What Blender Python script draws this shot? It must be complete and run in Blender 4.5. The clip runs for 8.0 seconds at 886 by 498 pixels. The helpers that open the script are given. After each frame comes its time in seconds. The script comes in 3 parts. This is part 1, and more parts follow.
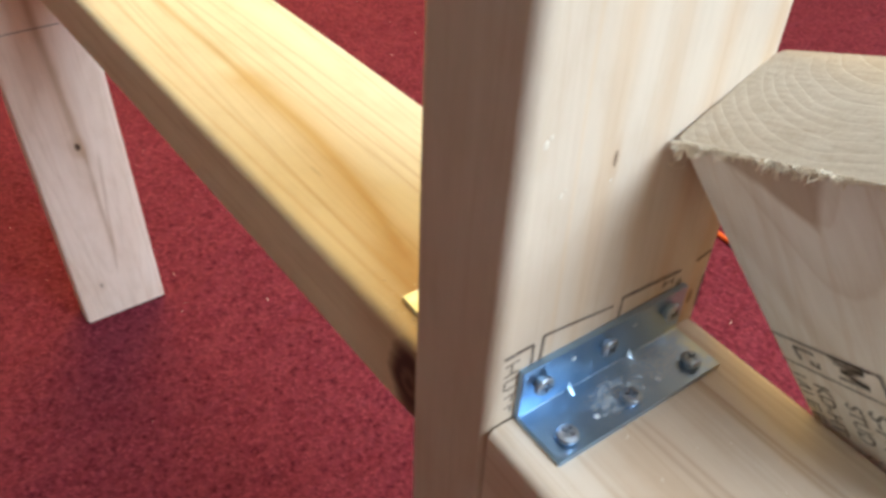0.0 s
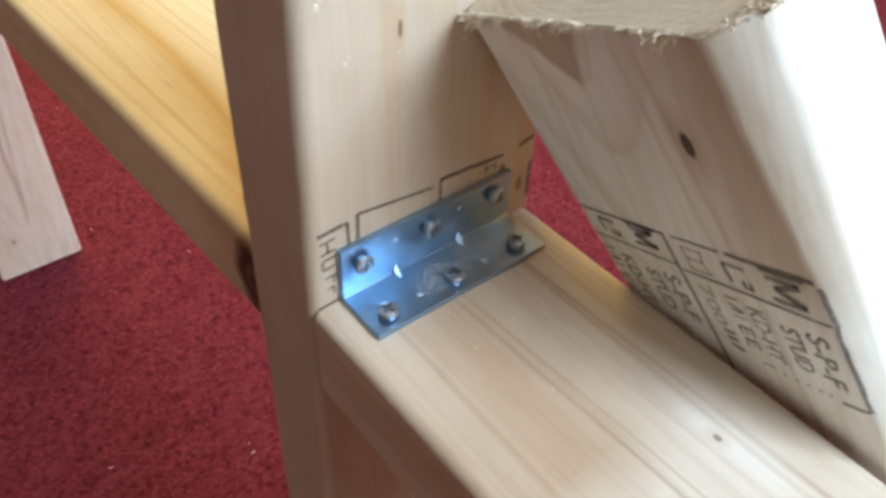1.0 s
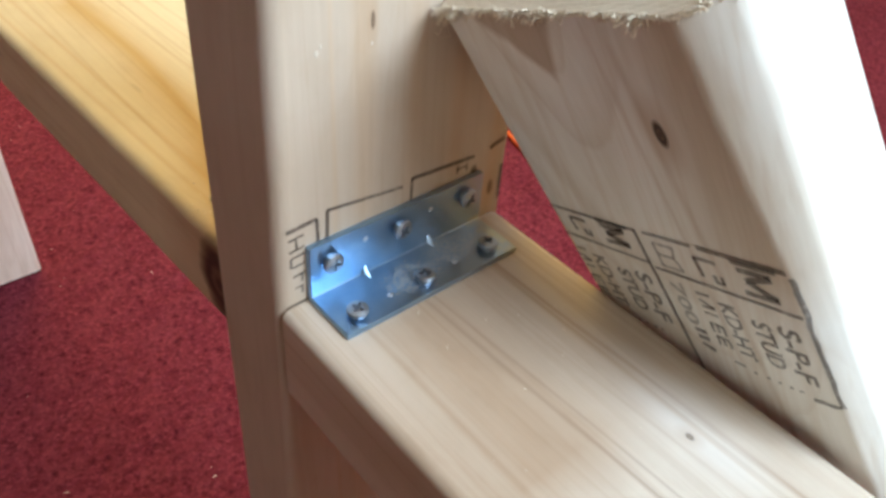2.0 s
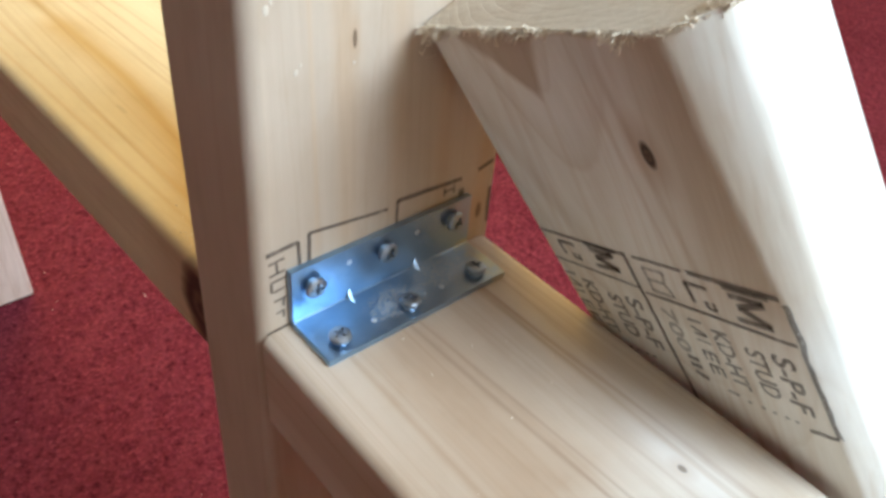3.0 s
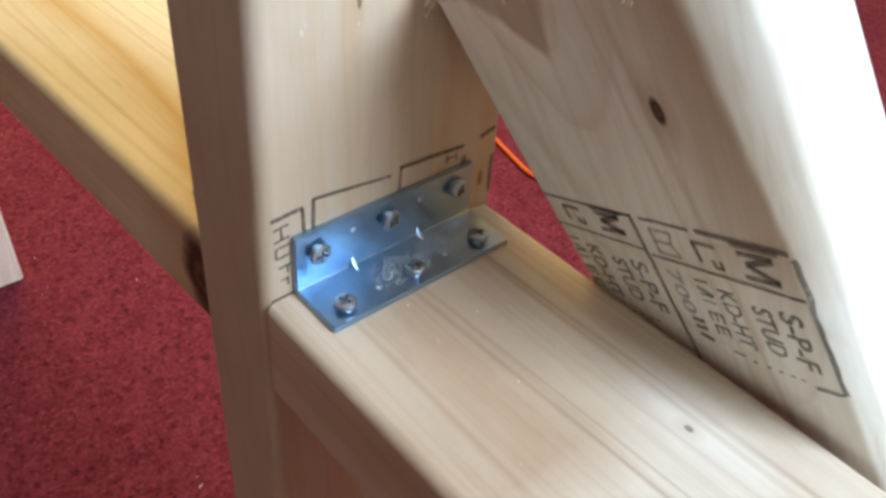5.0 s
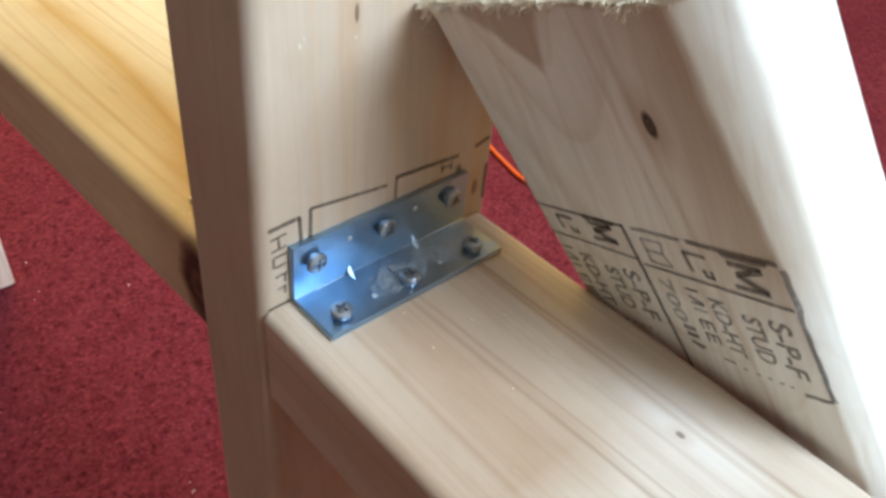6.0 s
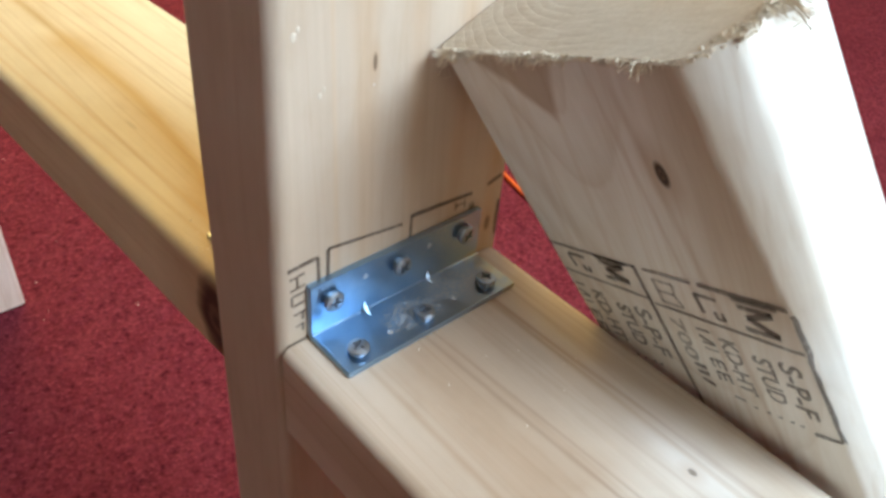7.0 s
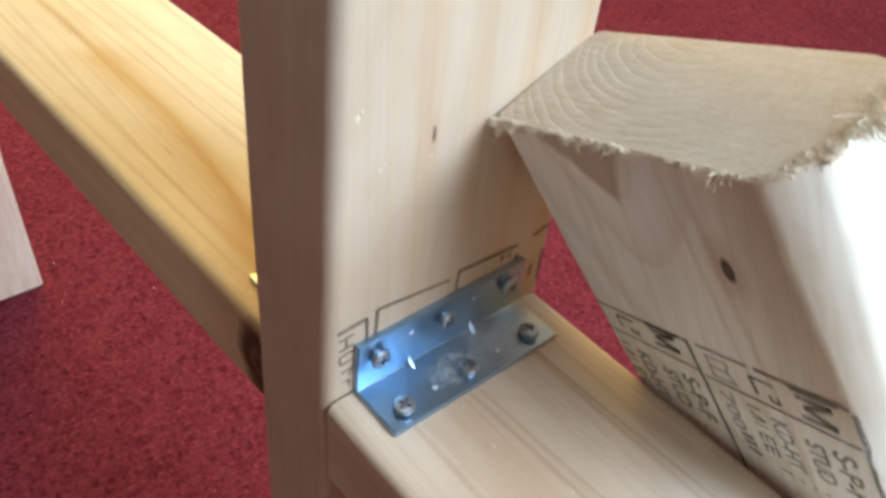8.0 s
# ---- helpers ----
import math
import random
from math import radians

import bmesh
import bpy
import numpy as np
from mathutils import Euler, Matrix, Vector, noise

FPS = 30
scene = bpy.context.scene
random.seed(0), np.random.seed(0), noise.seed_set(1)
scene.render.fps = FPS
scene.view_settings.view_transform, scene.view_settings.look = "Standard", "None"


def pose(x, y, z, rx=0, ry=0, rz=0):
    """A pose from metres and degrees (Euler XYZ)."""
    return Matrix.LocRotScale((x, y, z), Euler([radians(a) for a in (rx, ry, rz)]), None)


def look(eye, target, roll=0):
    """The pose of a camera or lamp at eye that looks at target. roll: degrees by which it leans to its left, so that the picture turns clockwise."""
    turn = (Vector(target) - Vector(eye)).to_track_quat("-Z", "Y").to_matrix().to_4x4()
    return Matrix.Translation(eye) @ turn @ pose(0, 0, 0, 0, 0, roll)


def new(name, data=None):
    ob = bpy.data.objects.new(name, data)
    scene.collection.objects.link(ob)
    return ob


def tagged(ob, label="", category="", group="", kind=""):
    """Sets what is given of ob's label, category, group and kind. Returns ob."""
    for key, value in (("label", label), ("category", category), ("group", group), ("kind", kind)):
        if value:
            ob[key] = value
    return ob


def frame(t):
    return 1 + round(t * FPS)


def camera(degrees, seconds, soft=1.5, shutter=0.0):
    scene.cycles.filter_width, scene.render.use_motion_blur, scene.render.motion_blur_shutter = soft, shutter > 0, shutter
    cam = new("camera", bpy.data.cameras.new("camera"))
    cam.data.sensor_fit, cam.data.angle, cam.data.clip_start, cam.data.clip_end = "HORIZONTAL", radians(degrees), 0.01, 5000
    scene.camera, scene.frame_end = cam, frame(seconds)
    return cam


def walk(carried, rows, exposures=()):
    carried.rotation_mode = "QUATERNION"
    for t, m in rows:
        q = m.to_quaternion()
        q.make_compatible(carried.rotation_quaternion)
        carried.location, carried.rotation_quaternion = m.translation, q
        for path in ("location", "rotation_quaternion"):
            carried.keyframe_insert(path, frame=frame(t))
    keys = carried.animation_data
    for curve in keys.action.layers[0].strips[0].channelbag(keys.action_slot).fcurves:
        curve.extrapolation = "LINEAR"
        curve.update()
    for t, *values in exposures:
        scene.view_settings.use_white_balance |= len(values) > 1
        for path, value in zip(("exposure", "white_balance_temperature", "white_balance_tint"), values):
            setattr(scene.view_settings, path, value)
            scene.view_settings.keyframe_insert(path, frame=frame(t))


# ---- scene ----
cam = camera(57.9, 8.0, soft=3.2, shutter=0.4)
PATH = [
    (0, (-0.09, -0.103, 0.651), (0.809, 1.126, -0.645), 2.2),
    (0.2, (-0.096, -0.11, 0.651), (0.782, 1.153, -0.627), 1.1),
    (0.3, (-0.096, -0.115, 0.651), (0.783, 1.14, -0.634), 1.3),
    (0.4, (-0.092, -0.121, 0.649), (0.796, 1.099, -0.664), 1.8),
    (0.5, (-0.086, -0.126, 0.646), (0.806, 1.054, -0.7), 1.3),
    (0.6, (-0.087, -0.138, 0.644), (0.828, 1.026, -0.701), 2.5),
    (0.7, (-0.081, -0.136, 0.641), (0.832, 0.994, -0.735), 1.8),
    (0.8, (-0.077, -0.141, 0.642), (0.851, 0.974, -0.735), 2.3),
    (1, (-0.071, -0.142, 0.64), (0.885, 0.968, -0.722), 3.1),
    (1.2, (-0.069, -0.143, 0.636), (0.943, 0.925, -0.719), 5.7),
    (1.5, (-0.073, -0.145, 0.632), (0.966, 0.949, -0.681), 5.9),
    (1.7, (-0.074, -0.145, 0.632), (0.97, 0.95, -0.676), 5.5),
    (2.8, (-0.0700, -0.1435, 0.6285), (0.998, 0.981, -0.637), 5.4),
    (3, (-0.068, -0.144, 0.628), (1.004, 0.986, -0.626), 5.5),
    (3.5, (-0.067, -0.143, 0.629), (1.024, 0.983, -0.612), 5.5),
    (4, (-0.071, -0.144, 0.624), (1.01, 0.973, -0.635), 5.4),
    (4.2, (-0.072, -0.143, 0.621), (1.002, 0.966, -0.65), 5.3),
    (5.3, (-0.0735, -0.1440, 0.6235), (1.014, 0.946, -0.654), 5.9),
    (5.5, (-0.074, -0.144, 0.623), (1.02, 0.947, -0.647), 5.9),
    (6, (-0.075, -0.144, 0.626), (1.026, 0.941, -0.645), 6.2),
    (6.5, (-0.075, -0.14, 0.628), (1.031, 0.956, -0.627), 6.2),
    (7, (-0.077, -0.141, 0.634), (1.027, 0.968, -0.611), 5.8),
    (7.3, (-0.0765, -0.1395, 0.6365), (1.014, 0.968, -0.625), 5.9),
    (7.5, (-0.077, -0.136, 0.638), (1.024, 0.97, -0.614), 6.0),
    (7.7, (-0.077, -0.131, 0.64), (1.018, 0.964, -0.626), 6.7),
    (7.9, (-0.075, -0.122, 0.649), (0.989, 0.955, -0.658), 6.5),
    (8, (-0.076, -0.119, 0.652), (0.987, 0.957, -0.656), 7.0),
]
walk(cam, [(t, look(eye, target, roll)) for t, eye, target, roll in PATH], exposures=[(0, 0.34, 6080, 10), (0.5, 0.26, 6080, 10), (1.0, 0.14, 6080, 10), (7.5, 0.12, 6080, 10), (8.0, 0.19, 6080, 10)])

# ---- world and light ----
world = bpy.data.worlds.new("overcast_sky")
scene.world = world
world.use_nodes = True
wn = world.node_tree.nodes
sky = wn.new("ShaderNodeTexSky")
sky.sky_type, sky.sun_disc = "NISHITA", False
sky.sun_elevation, sky.sun_rotation = radians(40), radians(160)
world.node_tree.links.new(sky.outputs["Color"], wn["Background"].inputs["Color"])
wn["Background"].inputs["Strength"].default_value = 0.10

WIN_X0, WIN_X1, WIN_Z0, WIN_Z1, WALL_S = -0.06, 1.30, 1.45, 2.70, -1.75
WALL_N, WALL_W, WALL_E, CEIL = 4.4, -4.2, 3.8, 2.9

win = bpy.data.lights.new("window_daylight", "AREA")
win.shape, win.size, win.size_y = "RECTANGLE", WIN_X1 - WIN_X0 - 0.1, WIN_Z1 - WIN_Z0 - 0.1
win.energy, win.color = 112, (0.745, 0.90, 1.0)
win_ob = new("window_daylight", win)
win_ob.matrix_basis = look(((WIN_X0 + WIN_X1) / 2, WALL_S - 0.02, (WIN_Z0 + WIN_Z1) / 2), ((WIN_X0 + WIN_X1) / 2, 1, (WIN_Z0 + WIN_Z1) / 2))

bulb = bpy.data.lights.new("warm_room_lamp", "POINT")
bulb.energy, bulb.color, bulb.shadow_soft_size = 112, (1.0, 0.68, 0.18), 0.62
bulb_ob = new("warm_room_lamp", bulb)
bulb_ob.location = (0.50, 1.75, 1.65)


# ---- materials ----
class Graph:
    """A short hand for node materials."""

    def __init__(self, name):
        self.mat = bpy.data.materials.new(name)
        self.mat.use_nodes = True
        self.nodes, self.links = self.mat.node_tree.nodes, self.mat.node_tree.links
        self.bsdf = self.nodes["Principled BSDF"]

    def put(self, socket, value):
        if isinstance(value, bpy.types.NodeSocket):
            self.links.new(value, socket)
        elif isinstance(value, tuple) and len(value) == 3 and socket.type == "RGBA":
            socket.default_value = (*value, 1)
        else:
            socket.default_value = value

    def math(self, op, a, b=0.0, c=0.0):
        n = self.nodes.new("ShaderNodeMath")
        n.operation = op
        for s, v in zip(n.inputs, (a, b, c)):
            self.put(s, v)
        return n.outputs[0]

    def coords(self):
        return self.nodes.new("ShaderNodeTexCoord").outputs["Object"]

    def split(self, v):
        n = self.nodes.new("ShaderNodeSeparateXYZ")
        self.put(n.inputs[0], v)
        return n.outputs

    def join(self, x, y, z):
        n = self.nodes.new("ShaderNodeCombineXYZ")
        for s, v in zip(n.inputs, (x, y, z)):
            self.put(s, v)
        return n.outputs[0]

    def scaled(self, v, s, shift=(0, 0, 0)):
        n = self.nodes.new("ShaderNodeMapping")
        self.put(n.inputs["Vector"], v)
        n.inputs["Scale"].default_value, n.inputs["Location"].default_value = s, shift
        return n.outputs[0]

    def noise(self, v, scale, detail=3.0, rough=0.5):
        n = self.nodes.new("ShaderNodeTexNoise")
        self.put(n.inputs["Vector"], v)
        n.inputs["Scale"].default_value, n.inputs["Detail"].default_value, n.inputs["Roughness"].default_value = scale, detail, rough
        return n.outputs["Fac"]

    def ramp(self, fac, stops):
        n = self.nodes.new("ShaderNodeValToRGB")
        self.put(n.inputs[0], fac)
        e = n.color_ramp.elements
        while len(e) < len(stops):
            e.new(0.5)
        for el, (p, c) in zip(e, stops):
            el.position = p
            el.color = (*c, 1) if isinstance(c, tuple) else (c, c, c, 1)
        return n.outputs[0]

    def bump(self, height, strength, distance):
        n = self.nodes.new("ShaderNodeBump")
        self.put(n.inputs["Height"], height)
        n.inputs["Strength"].default_value, n.inputs["Distance"].default_value = strength, distance
        self.links.new(n.outputs[0], self.bsdf.inputs["Normal"])


def mixrgb(g, fac, a, b, how="MIX"):
    n = g.nodes.new("ShaderNodeMixRGB")
    n.blend_type = how
    g.put(n.inputs[0], fac)
    g.put(n.inputs[1], a)
    g.put(n.inputs[2], b)
    return n.outputs[0]


def wood(name, pith, tilt=(0.0, 0.0), spacing=0.005, light=(0.66, 0.55, 0.445), late=(0.50, 0.35, 0.22), contrast=0.7,
         wobble=0.004, knots=(), streaks=(), wedges=(), seed=0.0, end=False, gloss=0.45, stain=0.25, pin=0.3):
    """Sawn softwood: growth rings round a pith that runs along the board's own x axis. knots: x, y, z, half length,
    half width, darkness.
    streaks, of grain and of painted shade: y, drift, half width, from x, to x, strength, colour; a drift of two bends
    below the second. wedges: edges as x, y and inward normal, softness, strength, colour."""
    g = Graph(name)
    co = g.coords()
    x, y, z = g.split(co)
    slow = g.scaled(co, (5, 28, 28), (seed, seed * 0.7, 0))
    n1 = g.noise(slow, 1.0, 2.0)
    n2 = g.noise(g.scaled(co, (22, 120, 120), (seed + 5, 3, 1)), 1.0, 2.0)
    dy = g.math("SUBTRACT", y, g.math("MULTIPLY_ADD", x, tilt[0], pith[0]))
    dz = g.math("SUBTRACT", z, g.math("MULTIPLY_ADD", x, tilt[1], pith[1]))
    r = g.math("SQRT", g.math("ADD", g.math("MULTIPLY", dy, dy), g.math("MULTIPLY", dz, dz)))
    r = g.math("ADD", r, g.math("MULTIPLY", g.math("SUBTRACT", n1, 0.5), wobble * 4))
    r = g.math("ADD", r, g.math("MULTIPLY", g.math("SUBTRACT", n2, 0.5), wobble * 0.5))
    masks = []
    for kx, ky, kz, a, b, dark in knots:
        ex, ey, ez = (g.math("DIVIDE", g.math("SUBTRACT", v, k), s) for v, k, s in ((x, kx, a), (y, ky, b), (z, kz, max(a, b) * 1.6)))
        d = g.math("SQRT", g.math("ADD", g.math("ADD", g.math("MULTIPLY", ex, ex), g.math("MULTIPLY", ey, ey)), g.math("MULTIPLY", ez, ez)))
        near = g.math("POWER", 2.718, g.math("MULTIPLY", d, -0.55))
        r = g.math("ADD", r, g.math("MULTIPLY", near, b * 1.6))
        masks.append((d, dark))
    r = g.math("ADD", r, g.math("MULTIPLY", g.noise(g.join(g.math("MULTIPLY", r, 90.0), seed, 0.0), 1.0, 1.0), spacing * 2.2))
    ring = g.math("FRACT", g.math("DIVIDE", r, spacing))
    lat = g.ramp(ring, [(0.0, 0.12), (0.35, 0.0), (0.78, 0.55), (0.93, 1.0), (1.0, 0.12)])
    strong = g.math("MULTIPLY", lat, g.math("MULTIPLY_ADD", g.noise(g.scaled(co, (2.5, 40, 40), (seed + 9, 2, 4)), 1.0, 1.0), 1.5, -0.25))
    strong = g.math("MULTIPLY", g.math("MAXIMUM", strong, 0.0), contrast)
    col = mixrgb(g, strong, light, late)
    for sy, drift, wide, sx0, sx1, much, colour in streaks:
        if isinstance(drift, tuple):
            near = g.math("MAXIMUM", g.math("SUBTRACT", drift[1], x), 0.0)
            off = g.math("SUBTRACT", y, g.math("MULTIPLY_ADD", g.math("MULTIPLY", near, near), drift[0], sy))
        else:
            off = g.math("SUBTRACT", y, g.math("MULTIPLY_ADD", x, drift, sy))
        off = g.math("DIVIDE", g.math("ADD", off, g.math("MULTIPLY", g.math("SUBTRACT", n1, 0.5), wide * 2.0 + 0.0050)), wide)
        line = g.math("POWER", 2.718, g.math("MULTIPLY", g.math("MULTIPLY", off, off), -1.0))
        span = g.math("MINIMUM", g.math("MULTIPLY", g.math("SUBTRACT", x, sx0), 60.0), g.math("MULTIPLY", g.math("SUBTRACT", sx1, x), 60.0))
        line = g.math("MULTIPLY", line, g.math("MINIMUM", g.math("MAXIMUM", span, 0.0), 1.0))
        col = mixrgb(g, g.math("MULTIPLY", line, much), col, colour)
    for edges, soft, much, colour in wedges:
        inside = 1.0
        for px, py, nx, ny in edges:
            far = g.math("ADD", g.math("MULTIPLY", g.math("SUBTRACT", x, px), nx), g.math("MULTIPLY", g.math("SUBTRACT", y, py), ny))
            far = g.math("ADD", far, g.math("MULTIPLY", g.math("SUBTRACT", n2, 0.5), 0.003))
            inside = g.math("MINIMUM", inside, g.math("DIVIDE", far, soft))
        col = mixrgb(g, g.math("MULTIPLY", g.math("MAXIMUM", inside, 0.0), much), col, colour)
    fibre = g.noise(g.scaled(co, (14, 620, 620), (seed, 0, 0)), 1.0, 3.0, 0.6)
    col = mixrgb(g, 0.38, col, g.ramp(fibre, [(0.25, (0.82, 0.79, 0.75)), (0.75, (1.0, 1.0, 1.0))]), "MULTIPLY")
    pins = g.noise(g.scaled(g.join(x, g.math("MULTIPLY_ADD", x, tilt[0] + 0.03, g.math("MULTIPLY_ADD", n1, wobble, y)), z), (3, 330, 330), (seed + 1, 4, 2)), 1.0, 2.0, 0.5)
    col = mixrgb(g, pin, col, g.ramp(pins, [(0.33, (0.80, 0.70, 0.60)), (0.46, (1.0, 1.0, 1.0)), (0.62, (1.0, 1.0, 1.0)), (0.72, (1.06, 1.06, 1.07))]), "MULTIPLY")
    fuzz_patch = g.noise(g.scaled(co, (26, 60, 60), (seed + 6, 1, 3)), 1.0, 4.0, 0.65)
    col = mixrgb(g, 0.35, col, g.ramp(fuzz_patch, [(0.34, (0.84, 0.78, 0.71)), (0.50, (1.0, 1.0, 1.0)), (0.68, (1.10, 1.11, 1.13))]), "MULTIPLY")
    blot = g.noise(g.scaled(co, (4, 22, 22), (seed + 2, 8, 0)), 1.0, 3.0)
    col = mixrgb(g, stain, col, g.ramp(blot, [(0.3, (0.82, 0.70, 0.58)), (0.62, (1.0, 1.0, 1.0))]), "MULTIPLY")
    if end:
        saw = g.noise(g.scaled(co, (60, 90, 900), (3, seed, 0)), 1.0, 2.0)
        fuzz = g.noise(co, 900.0, 3.0, 0.7)
        col = mixrgb(g, 0.35, col, g.ramp(fuzz, [(0.3, (0.68, 0.60, 0.50)), (0.7, (1.0, 1.0, 1.0))]), "MULTIPLY")
        col = mixrgb(g, 0.20, col, g.ramp(saw, [(0.4, (0.75, 0.70, 0.62)), (0.6, (1.0, 1.0, 1.0))]), "MULTIPLY")
        height = g.math("ADD", g.math("MULTIPLY", fuzz, 0.6), g.math("ADD", saw, g.math("MULTIPLY", lat, -0.6)))
        g.bump(height, 0.5, 0.0004)
        g.bsdf.inputs["Roughness"].default_value = 0.95
    else:
        for d, dark in masks:
            halo = g.math("SUBTRACT", 1.0, g.math("MINIMUM", g.math("DIVIDE", d, 3.2), 1.0))
            col = mixrgb(g, g.math("MULTIPLY", halo, 0.6 * dark), col, (0.42, 0.24, 0.11))
            core = g.math("MULTIPLY", g.math("SUBTRACT", 1.25, g.math("ADD", d, g.math("MULTIPLY", n2, 0.5))), 3.0)
            core = g.math("MULTIPLY", g.math("MINIMUM", g.math("MAXIMUM", core, 0.0), 1.0), dark)
            ringed = g.math("MULTIPLY_ADD", g.math("SINE", g.math("MULTIPLY_ADD", d, 14.0, g.math("MULTIPLY", n2, 9.0))), 0.5, 0.3)
            col = mixrgb(g, core, col, mixrgb(g, g.math("MAXIMUM", ringed, 0.0), (0.050, 0.028, 0.018), (0.16, 0.095, 0.055)))
        height = g.math("ADD", g.math("MULTIPLY", fibre, 0.5), g.math("MULTIPLY", lat, 0.35))
        g.bump(height, 0.35, 0.00025)
        rough = g.math("MULTIPLY_ADD", fibre, 0.25, gloss)
        g.put(g.bsdf.inputs["Roughness"], rough)
        g.bsdf.inputs["Specular IOR Level"].default_value = 0.35
    g.put(g.bsdf.inputs["Base Color"], col)
    return g.mat


def ink_material(name, dense):
    """Stamp ink, broken where it missed the raised grain. dense: how much of the wood it hides at most."""
    g = Graph(name)
    co = g.coords()
    worn = g.noise(g.scaled(co, (500, 500, 500)), 1.0, 3.0, 0.6)
    fade = g.noise(g.scaled(co, (60, 60, 60)), 1.0, 1.0)
    cover = g.math("MULTIPLY_ADD", fade, 0.7, g.math("MULTIPLY_ADD", worn, 1.6, -0.42))
    clear = g.nodes.new("ShaderNodeBsdfTransparent")
    both = g.nodes.new("ShaderNodeMixShader")
    g.put(both.inputs[0], g.math("MINIMUM", g.math("MAXIMUM", g.math("MULTIPLY", cover, dense * 1.5), 0.1), dense))
    g.links.new(clear.outputs[0], both.inputs[1])
    g.links.new(g.bsdf.outputs[0], both.inputs[2])
    g.links.new(both.outputs[0], g.nodes["Material Output"].inputs["Surface"])
    g.put(g.bsdf.inputs["Base Color"], (0.060, 0.042, 0.038))
    g.bsdf.inputs["Roughness"].default_value = 0.8
    return g.mat


def zinc(name, tint, rough):
    g = Graph(name)
    co = g.coords()
    spangle = g.noise(g.scaled(co, (160, 160, 160)), 1.0, 4.0, 0.65)
    brushed = g.noise(g.scaled(co, (40, 700, 700)), 1.0, 3.0)
    x, y, z = g.split(co)
    rubbed = 0.0
    for cx, cy in ((0.0415, 0.0115), (0.0595, 0.0085)):
        dx, dy = g.math("MULTIPLY", g.math("SUBTRACT", x, cx), 82.0), g.math("MULTIPLY", g.math("ADD", y, cy), 130.0)
        spot = g.math("SUBTRACT", 1.15, g.math("SQRT", g.math("ADD", g.math("MULTIPLY", dx, dx), g.math("MULTIPLY", dy, dy))))
        rubbed = g.math("MAXIMUM", rubbed, g.math("MINIMUM", spot, 0.55))
    scratch = g.noise(g.scaled(co, (800, 1100, 1100), (0.3, 0, 0)), 1.0, 4.0, 0.7)
    scuff = g.ramp(g.math("ADD", scratch, g.math("MULTIPLY", rubbed, 0.44)), [(0.69, 0.0), (0.77, 0.7)])
    col = mixrgb(g, 0.5, tint, g.ramp(spangle, [(0.35, (0.72, 0.78, 0.86)), (0.65, (1.0, 1.0, 1.0))]), "MULTIPLY")
    g.put(g.bsdf.inputs["Metallic"], g.math("MULTIPLY_ADD", scuff, -0.6, 1.0))
    # Plate greys along x; the yellow end tint paints in a reflection.
    along_plate = g.math("ADD", x, g.math("MULTIPLY", g.math("SUBTRACT", spangle, 0.5), 0.02))
    col = mixrgb(g, g.ramp(along_plate, [(0.026, 0.0), (0.066, 0.7)]), col, (0.44, 0.50, 0.565))
    col = mixrgb(g, g.math("MULTIPLY", g.ramp(along_plate, [(0.0715, 0.0), (0.0755, 0.75)]), g.ramp(g.math("MULTIPLY", z, 100.0), [(0.25, 1.0), (0.45, 0.0)])), col, (0.62, 0.57, 0.34))
    col = mixrgb(g, scuff, col, (0.54, 0.57, 0.59))
    g.put(g.bsdf.inputs["Base Color"], col)
    g.put(g.bsdf.inputs["Roughness"], g.math("MULTIPLY_ADD", scuff, 0.25, g.math("MULTIPLY_ADD", spangle, 0.3, rough)))
    g.bump(g.math("ADD", brushed, spangle), 0.12, 0.0003)
    return g.mat


